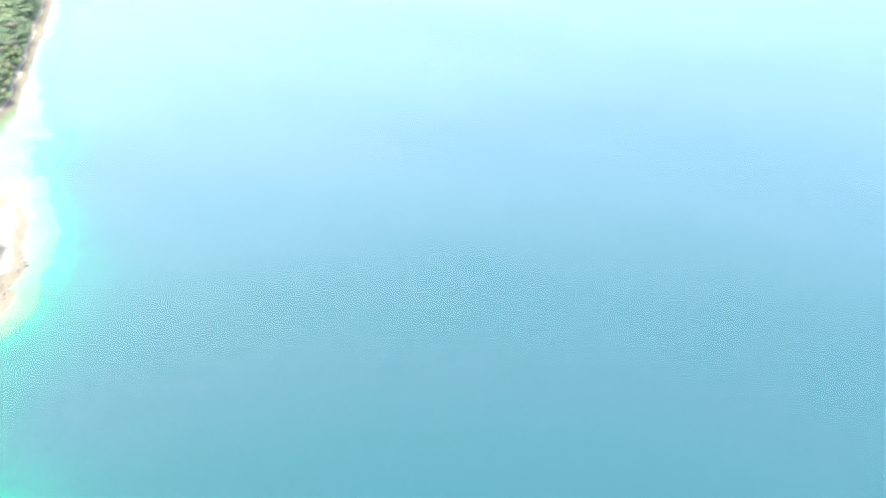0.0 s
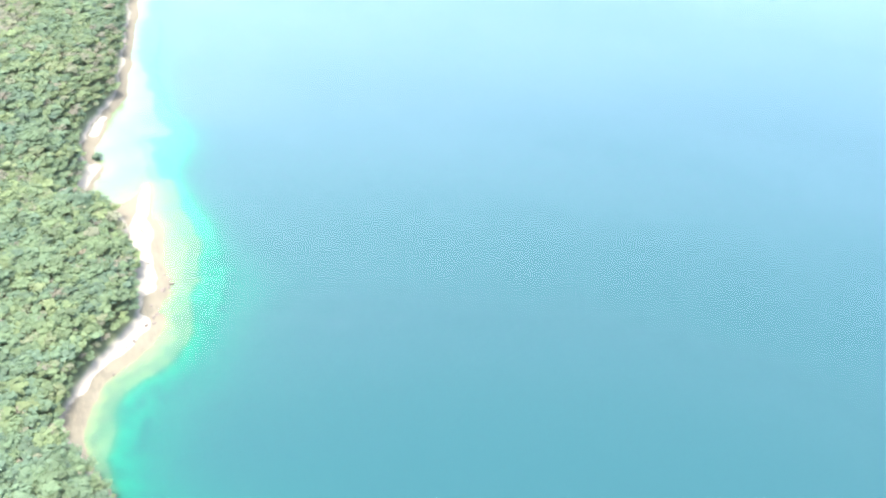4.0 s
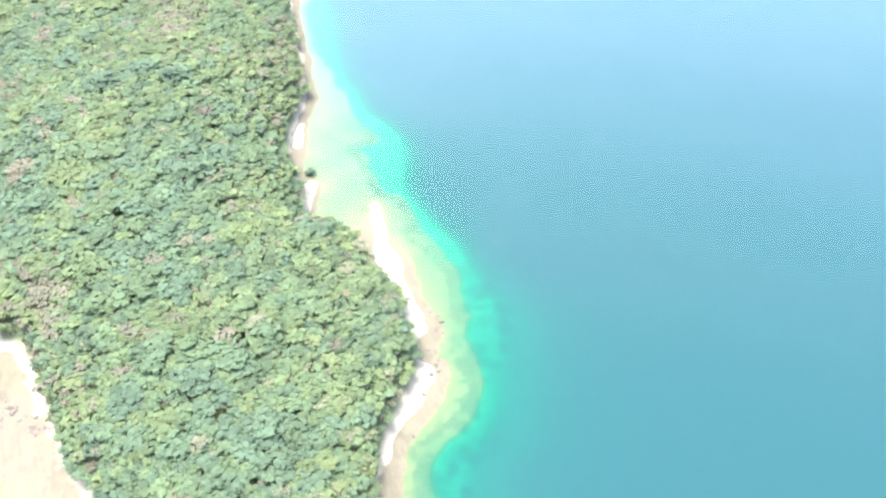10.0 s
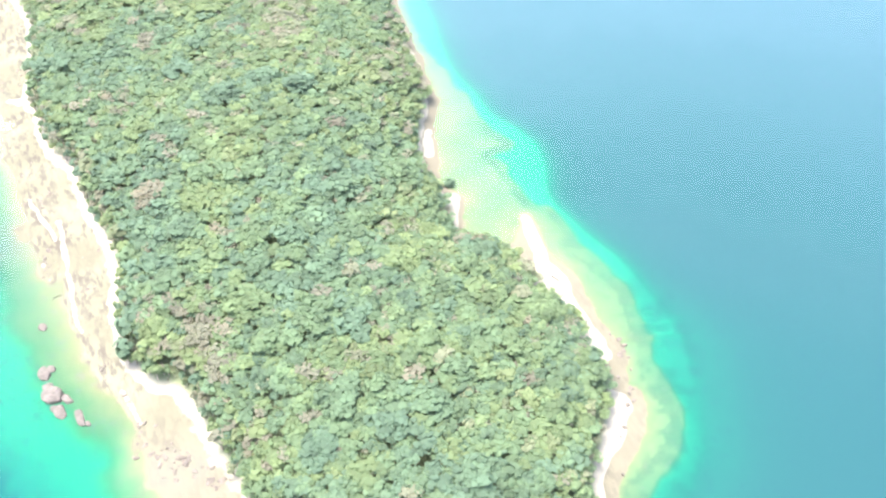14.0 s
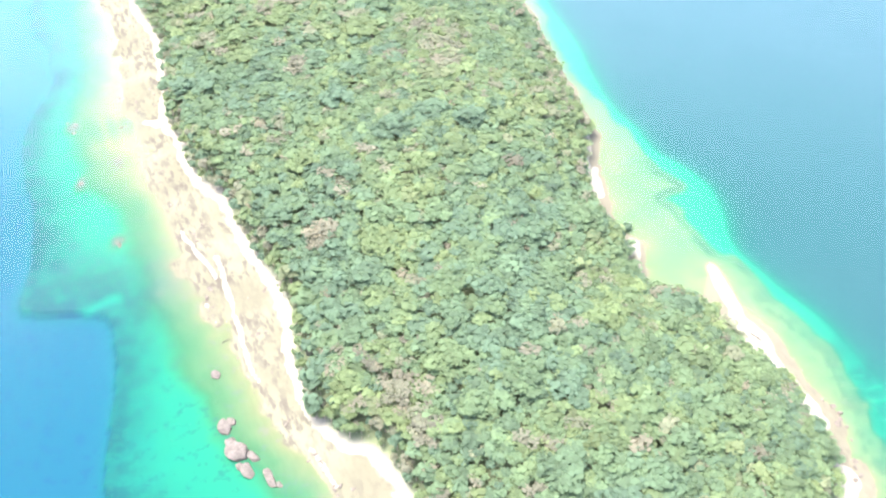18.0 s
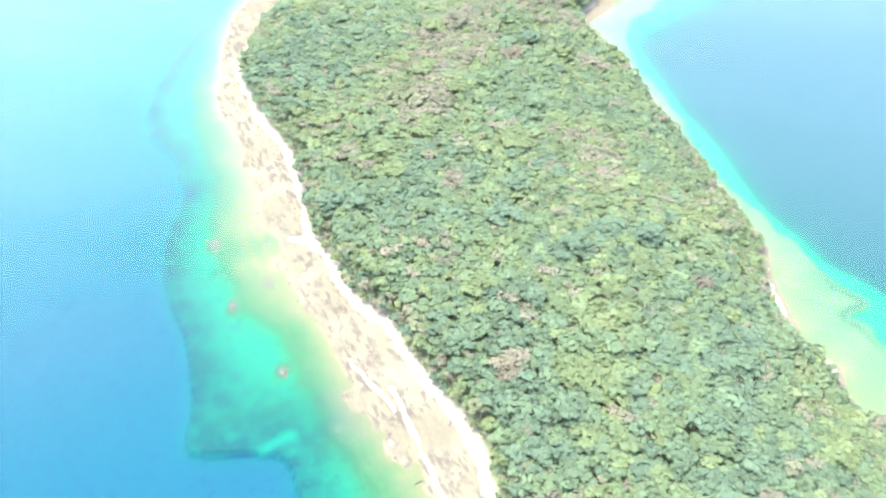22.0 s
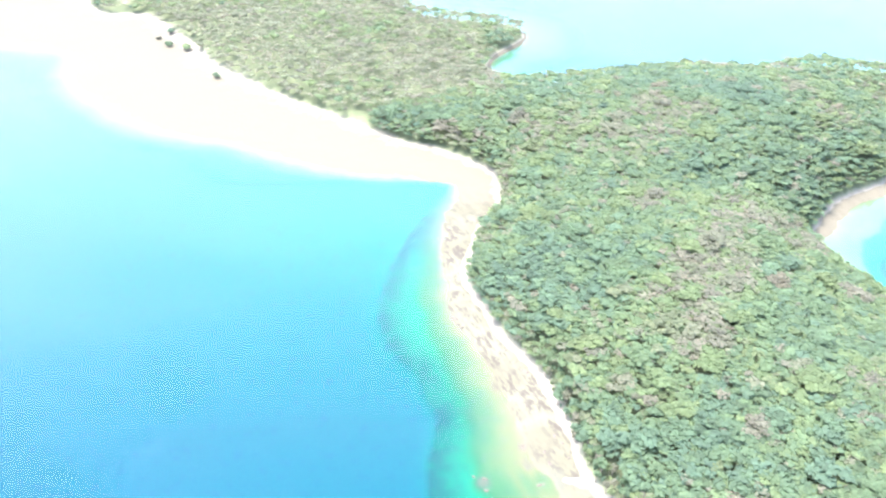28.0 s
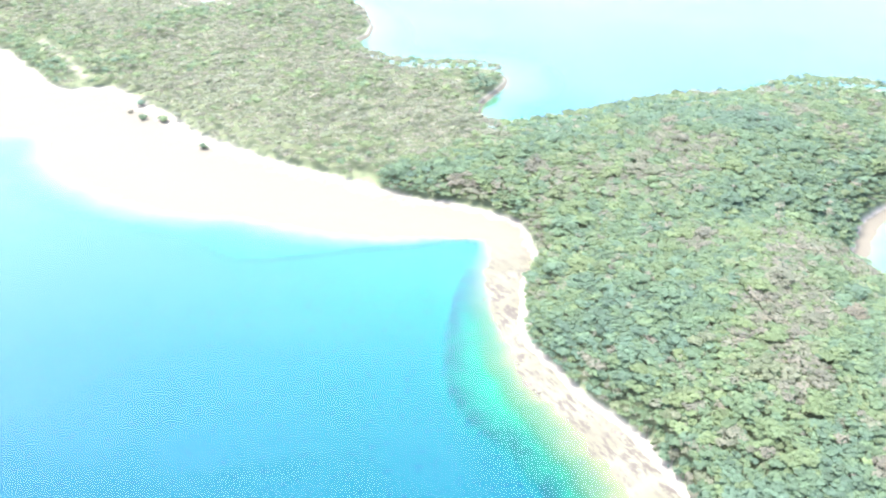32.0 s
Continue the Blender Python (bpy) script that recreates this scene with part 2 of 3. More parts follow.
SHORE_WEST = [(-200, 165), (-260, 180), (-300, 235), (-330, 290), (-346, 318), (-356, 335), (-361, 344), (-365, 352), (-369, 358), (-369, 363),
              (-369, 371), (-375, 378), (-382, 383), (-390, 389), (-395, 398), (-401, 412), (-405, 423), (-411, 439), (-418, 457), (-430, 479),
              (-439, 498), (-448, 512), (-457, 527), (-464, 540), (-462, 550), (-462, 562), (-473, 575), (-481, 593), (-486, 609), (-489, 636),
              (-495, 660), (-504, 682), (-511, 703), (-514, 731), (-515, 764), (-506, 804), (-503, 838), (-516, 849), (-551, 855), (-587, 865),
              (-622, 882), (-659, 903), (-696, 916), (-736, 945), (-772, 984), (-793, 1016), (-794, 1047), (-825, 1072)]
SHORE_NORTH = [(-870, 1090), (-960, 1150), (-1150, 1250), (-1400, 1550), (-1150, 2000), (-740, 1880), (-705, 1500), (-700, 1400), (-690, 1372),
               (-660, 1395), (-600, 1440), (-540, 1352), (-529, 1263), (-548, 1209), (-517, 1153), (-471, 1139), (-439, 1128), (-434, 1094),
               (-458, 1062), (-469, 1024), (-460, 1002), (-427, 1003), (-380, 1016), (-320, 1029), (-260, 1027), (-215, 1046), (-155, 1035), (-122, 1008)]
SHORE_EAST = [(-124, 985), (-136, 969), (-163, 930), (-181, 897), (-199, 862), (-211, 844), (-234, 828), (-256, 815), (-268, 800), (-282, 781), (-292, 768), (-283, 738), (-273, 707),
              (-267, 668), (-260, 632), (-253, 590), (-246, 557), (-249, 547), (-250, 533), (-250, 518), (-251, 505), (-248, 491), (-244, 485),
              (-241, 474), (-242, 462), (-243, 455), (-236, 452), (-227, 449), (-221, 448), (-218, 457), (-216, 466), (-211, 462), (-210, 452),
              (-209, 445), (-205, 439), (-200, 431), (-197, 422), (-194, 412), (-192, 402), (-190, 395), (-187, 388), (-185, 382), (-186, 376),
              (-186, 369), (-183, 368), (-183, 355), (-185, 347), (-190, 338), (-194, 331), (-197, 324), (-199, 315), (-199, 306), (-198, 298),
              (-196, 287), (-192, 277), (-184, 262), (-162, 240), (-160, 195)]
SHELF_WEST = [(-200, 145), (-275, 165), (-320, 230), (-345, 285), (-360, 320), (-368, 336), (-374, 347), (-374, 356), (-379, 364), (-390, 372),
              (-402, 387), (-411, 402), (-420, 418), (-430, 438), (-439, 459), (-443, 471), (-450, 487), (-457, 504), (-462, 518), (-472, 528),
              (-481, 538), (-488, 553), (-494, 570), (-501, 592), (-500, 610), (-505, 639), (-514, 672), (-519, 701), (-522, 732), (-514, 804),
              (-507, 840), (-530, 847), (-562, 850), (-595, 857), (-630, 872), (-662, 893), (-700, 902), (-745, 930), (-785, 975), (-806, 1016),
              (-808, 1050)]
SHELF_NORTH = [(-835, 1062), (-880, 1075), (-980, 1130), (-1200, 1230), (-1450, 1550), (-1200, 2100), (-700, 1950), (-680, 1500), (-675, 1420), (-600, 1460),
               (-525, 1352), (-508, 1263), (-520, 1215), (-500, 1180), (-466, 1174), (-417, 1157), (-400, 1110), (-414, 1064), (-440, 1046), (-450, 1014),
               (-427, 1012), (-380, 1025), (-320, 1038), (-260, 1037), (-215, 1056), (-150, 1046), (-112, 1008)]
SHELF_EAST = [(-112, 975), (-130, 955), (-150, 928), (-176, 892), (-196, 855), (-211, 833), (-232, 812), (-250, 789), (-271, 762), (-274, 736), (-267, 700),
              (-261, 673), (-258, 639), (-254, 614), (-246, 590), (-238, 567), (-231, 551), (-224, 531), (-218, 525), (-214, 520), (-217, 514),
              (-227, 510), (-223, 505), (-219, 498), (-215, 485), (-211, 474), (-202, 469), (-197, 460), (-193, 448), (-188, 439), (-183, 427),
              (-177, 417), (-175, 404), (-174, 388), (-175, 376), (-171, 357), (-172, 343), (-178, 333), (-184, 326), (-188, 319), (-190, 308),
              (-189, 297), (-188, 284), (-184, 276), (-172, 258), (-148, 235), (-145, 185)]
REEF_WEST = [(-200, 120), (-295, 150), (-345, 220), (-380, 290), (-405, 325), (-430, 350), (-452, 372), (-455, 398), (-457, 420), (-460, 440),
             (-470, 457), (-502, 461), (-504, 487), (-512, 524), (-523, 552), (-528, 587), (-523, 622), (-527, 635), (-533, 656), (-546, 675),
             (-552, 708), (-545, 749), (-531, 793), (-510, 842), (-550, 845), (-588, 848), (-623, 847), (-657, 852), (-683, 880), (-705, 893),
             (-752, 918), (-800, 965), (-825, 1010)]
REEF_NORTH = [(-840, 1040), (-900, 1050), (-1000, 1100), (-1250, 1200), (-1500, 1550), (-1250, 2200), (-650, 2000), (-650, 1500), (-600, 1480), (-510, 1352),
              (-490, 1263), (-495, 1215), (-480, 1195), (-440, 1188), (-395, 1160), (-380, 1110), (-395, 1064), (-420, 1040), (-427, 1020), (-380, 1034),
              (-320, 1046), (-260, 1046), (-215, 1066), (-140, 1054), (-100, 1008)]
REEF_EAST = [(-98, 965), (-120, 938), (-142, 905), (-162, 872), (-186, 828), (-208, 803), (-234, 782), (-263, 754), (-264, 730), (-255, 672),
             (-247, 645), (-242, 613), (-237, 584), (-227, 561), (-221, 544), (-209, 530), (-202, 517), (-200, 501), (-201, 482), (-195, 467),
             (-185, 450), (-176, 435), (-170, 420), (-164, 406), (-161, 393), (-161, 381), (-164, 353), (-167, 338), (-174, 328), (-178, 318),
             (-179, 307), (-180, 296), (-177, 283), (-174, 275), (-160, 258), (-135, 235), (-130, 170)]


def closed_curve(points, per=4):
    """A smooth closed line through the points."""
    p = np.array(points, float)
    a, b, c, d = np.roll(p, 1, 0), p, np.roll(p, -1, 0), np.roll(p, -2, 0)
    out = []
    for i in range(per):
        t = i / per
        out.append(0.5 * (2 * b + (c - a) * t + (2 * a - 5 * b + 4 * c - d) * t * t + (3 * b - a - 3 * c + d) * t ** 3))
    return np.stack(out, 1).reshape(-1, 2)


def inside_by(line, x, y):
    """How far (x, y) lie inside the closed line; negative outside."""
    a, b = line, np.roll(line, -1, 0)
    result = np.empty(len(x))
    for s in range(0, len(x), 20000):
        px, py = x[s:s + 20000], y[s:s + 20000]
        best, odd = np.full(len(px), 1e12), np.zeros(len(px), bool)
        for (ax, ay), (bx, by) in zip(a, b):
            ex, ey = bx - ax, by - ay
            t = np.clip(((px - ax) * ex + (py - ay) * ey) / (ex * ex + ey * ey + 1e-9), 0, 1)
            best = np.minimum(best, (px - ax - t * ex) ** 2 + (py - ay - t * ey) ** 2)
            if ay != by:
                odd ^= ((ay > py) != (by > py)) & (px < ex * (py - ay) / ey + ax)
        result[s:s + 20000] = np.sqrt(best) * np.where(odd, 1, -1)
    return result


LATTICE = np.random.RandomState(5).rand(8, 256, 256)


def patches(x, y, size, which=0):
    """Smooth random patches of that size, 0 to 1."""
    u, v = x / size + 1000.37, y / size + 1000.71
    i, j = np.floor(u).astype(int), np.floor(v).astype(int)
    fu, fv = u - i, v - j
    fu, fv = fu * fu * (3 - 2 * fu), fv * fv * (3 - 2 * fv)
    g = LATTICE[which]
    at = lambda p, q: g[p % 256, q % 256]
    return (at(i, j) * (1 - fu) + at(i + 1, j) * fu) * (1 - fv) + (at(i, j + 1) * (1 - fu) + at(i + 1, j + 1) * fu) * fv


def step(v, low, high):
    t = np.clip((v - low) / (high - low), 0, 1)
    return t * t * (3 - 2 * t)


WOOD = closed_curve(WOOD_WEST + WOOD_NORTH + WOOD_EAST)
SHORE = closed_curve(SHORE_WEST + SHORE_NORTH + SHORE_EAST)
SHELF = closed_curve(SHELF_WEST + SHELF_NORTH + SHELF_EAST)
REEF = closed_curve(REEF_WEST + REEF_NORTH + REEF_EAST)


def hills(x, y):
    """Height of the island's back: three rounded hills, and low country to the north."""
    h = 21 * np.exp(-(((x + 315) / 85) ** 2 + ((y - 480) / 130) ** 2))
    h += 19 * np.exp(-(((x + 385) / 90) ** 2 + ((y - 660) / 110) ** 2))
    h += 29 * np.exp(-(((x + 325) / 150) ** 2 + ((y - 860) / 120) ** 2))
    return h + 6 + 6 * patches(x, y, 70, 1)


def off_path(points, x, y):
    """Distance from a path of straight pieces."""
    gaps = []
    for (ax, ay), (bx, by) in zip(points, points[1:]):
        t = np.clip(((x - ax) * (bx - ax) + (y - ay) * (by - ay)) / ((bx - ax) ** 2 + (by - ay) ** 2), 0, 1)
        gaps.append(np.hypot(x - ax - t * (bx - ax), y - ay - t * (by - ay)))
    return np.min(gaps, axis=0)


SAND_BARS = ([(-440, 502), (-431, 485), (-424, 470)], [(-426, 484), (-417, 463), (-411, 447), (-402, 415)], [(-424, 456), (-420, 445)],
             [(-380, 383), (-371, 370)], [(-368, 358), (-358, 355)], [(-469, 579), (-462, 577)])
EAST_SAND = ([(-215, 462), (-212, 450), (-209.5, 436), (-206, 422), (-203, 411), (-198.5, 397), (-196, 385)],
             [(-191, 361), (-198, 346), (-204, 336), (-207, 322)])
AWASH = ((-504, 580, 1.8), (-492, 538, 1.8), (-467, 500, 1.6), (-476, 551, 1.6), (-510, 698, 1.8), (-485, 602, 1.6), (-425, 453, 1.0), (-376, 379, 1.8), (-369, 366, 1.8), (-360, 352, 1.8))
COVE_SAND = ([(-245, 483), (-245, 459)], [(-253, 529), (-254, 512)])


def track_gap(x, y):
    """Distance from the sandy track through the northern mangrove."""
    return off_path([(-838, 1266), (-786, 1164)], x, y)


def land_height(x, y):
    """Ground height and its covers: wooded, coral, rocky."""
    wx = x + 4 * (patches(x, y, 14, 2) - 0.5) + 2 * (patches(x, y, 5, 3) - 0.5)
    wy = y + 4 * (patches(x, y, 14, 4) - 0.5) + 2 * (patches(x, y, 5, 5) - 0.5)
    wood, shore, shelf, reef = (inside_by(line, wx, wy) for line in (WOOD, SHORE, SHELF, REEF))
    reef = 0.75 * inside_by(REEF, x, y) + 0.25 * reef
    west = step(-x, 330, 400)
    lagoon = np.hypot(x + 520, y - 835)
    deep_west = -1.9 - 2.9 * (1 - np.exp(-lagoon / 210)) - 1.4 * (1 - np.exp(-lagoon / 500))
    brink = -0.9 + 0.5 * deep_west
    deep_west = brink + (deep_west - brink) * (1 - np.exp(reef.clip(-500, 0) / 3))
    deep_east = -1.8 - 5.6 * (1 - np.exp(reef.clip(-500, 0) / (9 + 9 * (1 - step(y, 380, 440))))) - 1.5 * (1 - np.exp(reef.clip(-900, 0) / 260))
    z = np.where(reef < 0, west * deep_west + (1 - west) * deep_east, 0)
    share = lambda a, b: np.abs(a) / (np.abs(a) + np.abs(b) + 1e-6)
    z = np.where(reef >= 0, -0.36 - 0.12 * west - (0.75 + 0.02 * west) * step(-shelf, 0, 3.5 + 10 * west) - (0.75 - 0.14 * west) * share(shelf, reef) ** 1.5, z)
    z = np.where(shelf >= 0, -(0.36 + 0.12 * west) * share(shore, shelf) ** (0.7 + 1.0 * west), z)
    z = np.where(shore >= 0, 2.0 * share(shore, wood) ** 0.8, z)
    z = np.where(wood >= 0, 2.0 + hills(x, y) * (1 - np.exp(-wood.clip(0, 500) / 34)), z)
    z = z + np.where((wood < 0) & (reef > 0), (0.25 * (patches(x, y, 6, 6) - 0.5) + 0.15 * (patches(x, y, 2.6, 7) - 0.5)) * np.where(shore > 0, 1.0, 0.4), 0)
    middle = step(y, 290, 340) * (1 - step(y, 800, 830))
    coral = np.where(reef > 0, np.exp(-(reef.clip(0, 500) / (15 + 20 * np.exp(-((y - 478) / 22) ** 2))) ** 2) * west * middle, step(reef, -1.0, 0.3) * west * middle)
    coral = coral * (0.75 + 0.25 * step(patches(x, y, 5, 2), 0.3, 0.6))
    coral = coral * (1 - np.exp(-(off_path([(-475, 458.5), (-464, 465)], wx, wy) / 2.6) ** 2))
    coral = np.maximum(coral, np.exp(-(reef / 2.2) ** 2) * west * (1 - middle) * 0.6)
    coral = np.maximum(coral, np.exp(-((shelf - 1.6) / 2.2) ** 2) * (1 - west) * step(y, 395, 420) * (1 - step(y, 520, 550)) * (0.50 + 0.35 * step(patches(x, y, 6, 3), 0.30, 0.60)))
    coral = np.maximum(coral, np.exp(-((shelf - 4.5) / 5.5) ** 2) * (1 - west) * (1 - step(y, 440, 475)) * 0.75 * step(patches(x, y, 3.2, 2), 0.42, 0.70))
    weedy = (1 - west) * (1 - step(y, 405, 445)) * np.where(shelf < 6, 1.0, 0.0) * step(reef, -16, 2)
    coral = np.maximum(coral, weedy * (0.35 + 0.40 * step(patches(x, y, 4.5, 1), 0.35, 0.75)))
    z = z + np.where(reef > 0, 0.5 * coral * west, 0) - 0.7 * weedy * step(-shelf, 0, 10)
    rocky = west * (1 - step(y, 790, 840)) * step(y, 330, 380) + 0.4 * (1 - west) * (1 - step(y, 400, 440))
    z = z - 0.5 * step(y, 1000, 1040) * step(x, -620, -580) * step(-shore, 0, 4) * (z > -1.6)
    # limestone ribs that run out over the flat below the notch
    ribs = np.exp(-(((wx + 483) / 14) ** 2 + ((wy - 572) / 17) ** 2) ** 2) + 0.6 * np.exp(-(((wx + 352) / 16) ** 2 + ((wy - 347) / 9) ** 2) ** 2)
    run = 0.93 * x + 0.36 * y
    z = z + np.where(wood < 0, ribs * (0.02 + 0.70 * (patches(run, y * 0.16, 3.4, 1) - 0.5)), 0)
    # pale curls of sand between the eastern corals
    curls = np.exp(-((x + 166) / 9) ** 2 - ((y - 396) / 15) ** 2) * np.exp(-((patches(wx, wy, 6, 5) - 0.5) / 0.07) ** 2)
    z, coral = z + 0.8 * curls, coral * (1 - curls)
    # low brown rock just under the water
    drowned = np.max([np.exp(-(((wx - a) / (1.6 * r)) ** 2 + ((wy - b) / (2.6 * r)) ** 2)) for a, b, r in AWASH], axis=0)
    z = z + drowned * (-0.22 - z).clip(0, 2.0)
    bar = np.min([off_path(line, wx, wy) for line in SAND_BARS], axis=0)
    berm = np.exp(-(bar / (1.1 + 1.1 * patches(x, y, 9, 4))) ** 2) * step(patches(x, y, 16, 2), 0.10, 0.30)
    z = z + np.where(wood < 0, (0.6 - z).clip(0, 1.5) * berm, 0)
    strip = 0.7 + 2.3 * patches(x, y, 26, 3) * step(patches(x, y, 11, 6), 0.1, 0.4)
    berm = np.maximum(berm, np.exp(-(((wood + 0.5).clip(-50, 0)) / strip) ** 2) * step(y, 330, 380) * west * (1 - step(y, 800, 830)))
    east_sand = np.min([off_path(line, wx, wy) for line in EAST_SAND], axis=0)
    cove_sand = np.min([off_path(line, wx, wy) for line in COVE_SAND], axis=0)
    berm = np.maximum(berm, np.exp(-(east_sand / 4.2) ** 4))
    berm = np.maximum(berm, np.exp(-(cove_sand / 2.0) ** 4))
    z = z + np.where((wood < 0) & (shore > -2), (0.5 - z).clip(0, 1.0) * np.maximum(np.exp(-(east_sand / 3.0) ** 4), np.exp(-(cove_sand / 1.6) ** 4)), 0)
    return z, step(wood, 0.3, 3.0) * step(track_gap(x, y), 0.6, 2.2), coral, rocky, berm, west, ribs, drowned


def link_mesh(name, verts, faces, material, layers=(), smooth=False, parent=None):
    """One mesh object out of arrays; layers are floats by corner point."""
    me = bpy.data.meshes.new(name)
    n = faces.shape[1]
    me.vertices.add(len(verts))
    me.vertices.foreach_set("co", verts.astype(np.float32).ravel())
    me.loops.add(faces.size)
    me.loops.foreach_set("vertex_index", faces.astype(np.int32).ravel())
    me.polygons.add(len(faces))
    me.polygons.foreach_set("loop_start", np.arange(0, faces.size, n, dtype=np.int32))
    if smooth:
        me.polygons.foreach_set("use_smooth", np.ones(len(faces), bool))
    for key, values in layers:
        me.attributes.new(key, "FLOAT", "POINT").data.foreach_set("value", values.astype(np.float32))
    me.update(calc_edges=True)
    me.materials.append(material)
    ob = new(name, me)
    ob.parent = parent
    return ob


def spread(start, stop, gap, out):
    """Grid lines: even between start and stop, then ever wider out to the horizon."""
    lines = []
    for low, high, step_size in zip(start, stop, gap):
        lines.append(np.arange(low, high, step_size))
    core = np.concatenate(lines)
    grow = 8 * 1.22 ** np.arange(60)
    far = np.cumsum(grow)
    far = far[far < out]
    return np.concatenate([core[0] - far[::-1], core, core[-1] + far])


def build_ground():
    gx = spread((-960, -650, -540, -340, -270, -130), (-650, -540, -340, -270, -130, 60), (5, 2.2, 1.3, 2.6, 1.3, 5), 4600)
    gy = spread((150, 250, 320, 660, 900, 1250), (250, 320, 660, 900, 1250, 1500), (5, 2.0, 1.3, 2.0, 4, 8), 4600)
    xx, yy = (g.ravel() for g in np.meshgrid(gx, gy))
    z, wooded, coral, rocky, berm, west, ribs, drowned = land_height(xx, yy)
    nx, ny = len(gx), len(gy)
    k = (np.arange(ny - 1)[:, None] * nx + np.arange(nx - 1)).ravel()
    ob = link_mesh("ground", np.stack([xx, yy, z], 1), np.stack([k, k + 1, k + nx + 1, k + nx], 1), GROUND,
                   (("wooded", wooded), ("coral", coral), ("rocky", rocky), ("berm", berm), ("clear", west), ("ribs", ribs), ("drowned", drowned)), True)
    tagged(ob, "pale sand beach, wooded island soil and sandy seabed with reef", "ground", kind="structure")
    s = 4800
    sea = link_mesh("water", np.array([(-s, -s, 0), (s, -s, 0), (s, s, 0), (-s, s, 0)], float), np.array([[0, 1, 2, 3]]), WATER)
    tagged(sea, "clear turquoise to deep blue sea with small ripples", "sea", kind="structure")


build_ground()


# ---- trees ----
def core_shape():
    bm = bmesh.new()
    bmesh.ops.create_icosphere(bm, subdivisions=1, radius=1.0)
    v, f = np.array([x.co for x in bm.verts]), np.array([[q.index for q in p.verts] for p in bm.faces])
    bm.free()
    return v, f


CORE_V, CORE_F = core_shape()


def crown_shape(rng, clumps, leafy=1.0):
    """A crown of unit radius: clumps of leaves on a few overlapping boughs round a denser heart. Triangles only."""
    boughs = [((0, 0, 0.15), 0.72)]
    for i in range(rng.randint(4, 7)):
        a, r = rng.uniform(0, 6.28), rng.uniform(0.35, 0.62)
        boughs.append(((r * math.cos(a), r * math.sin(a), rng.uniform(-0.22, 0.35)), rng.uniform(0.34, 0.52)))
    vs, fs = [], []
    heart = CORE_V * (0.55 + 0.35 * rng.rand(len(CORE_V), 1)) * (0.84, 0.84, 0.55) * leafy
    vs.append(heart)
    fs.append(CORE_F)
    base = len(heart)
    for i in range(clumps):
        (cx, cy, cz), r = boughs[rng.randint(len(boughs))]
        d = rng.normal(size=3)
        d[2] = abs(d[2]) * 1.1 - 0.25
        d /= np.linalg.norm(d)
        c = np.array((cx, cy, cz)) + d * r * rng.uniform(0.86, 1.12) * (1, 1, 0.82)
        nrm = d + rng.normal(size=3) * 0.30 + (0, 0, 0.35)
        nrm /= np.linalg.norm(nrm)
        u = np.cross(nrm, rng.normal(size=3))
        u /= np.linalg.norm(u)
        w = np.cross(nrm, u)
        s = rng.uniform(0.13, 0.29) * leafy
        q = np.array([c - u * s - w * s * 0.7, c + u * s * 1.1 - w * s * 0.5, c + u * s * 0.8 + w * s * 0.8, c - u * s * 0.9 + w * s])
        q += nrm * rng.uniform(-0.05, 0.05, (4, 1))
        vs.append(q)
        fs.append(np.array([[0, 1, 2], [0, 2, 3]]) + base)
        base += 4
    return np.concatenate(vs), np.concatenate(fs)


def trunk_shape(top=1.0, sides=5):
    """A tapered, slightly bent trunk of unit height with two limbs."""
    vs, fs, base = [], [], 0
    for path in (((0, 0, 0, 0.036), (0.02, 0.01, 0.5, 0.026), (0.0, 0.03, top, 0.012)),
                 ((0.02, 0.01, 0.5, 0.018), (0.13, 0.04, 0.72, 0.012), (0.2, 0.08, 0.9, 0.006)),
                 ((0.01, 0.02, 0.58, 0.016), (-0.1, -0.08, 0.78, 0.010), (-0.17, -0.14, 0.92, 0.005))):
        for x, y, z, r in path:
            for i in range(sides):
                a = 6.2832 * i / sides
                vs.append((x + r * math.cos(a), y + r * math.sin(a), z))
        for k in range(len(path) - 1):
            for i in range(sides):
                j = (i + 1) % sides
                p, q = base + k * sides, base + (k + 1) * sides
                fs += [(p + i, p + j, q + j), (p + i, q + j, q + i)]
        base += len(path) * sides
    return np.array(vs), np.array(fs)


def plant_points(gap, x0, x1, y0, y1, rng):
    xs, ys = np.meshgrid(np.arange(x0, x1, gap), np.arange(y0, y1, gap * 0.87))
    xs = xs + (np.arange(xs.shape[0]) % 2)[:, None] * gap / 2
    xs, ys = xs.ravel(), ys.ravel()
    return xs + rng.uniform(-0.42, 0.42, len(xs)) * gap, ys + rng.uniform(-0.42, 0.42, len(xs)) * gap


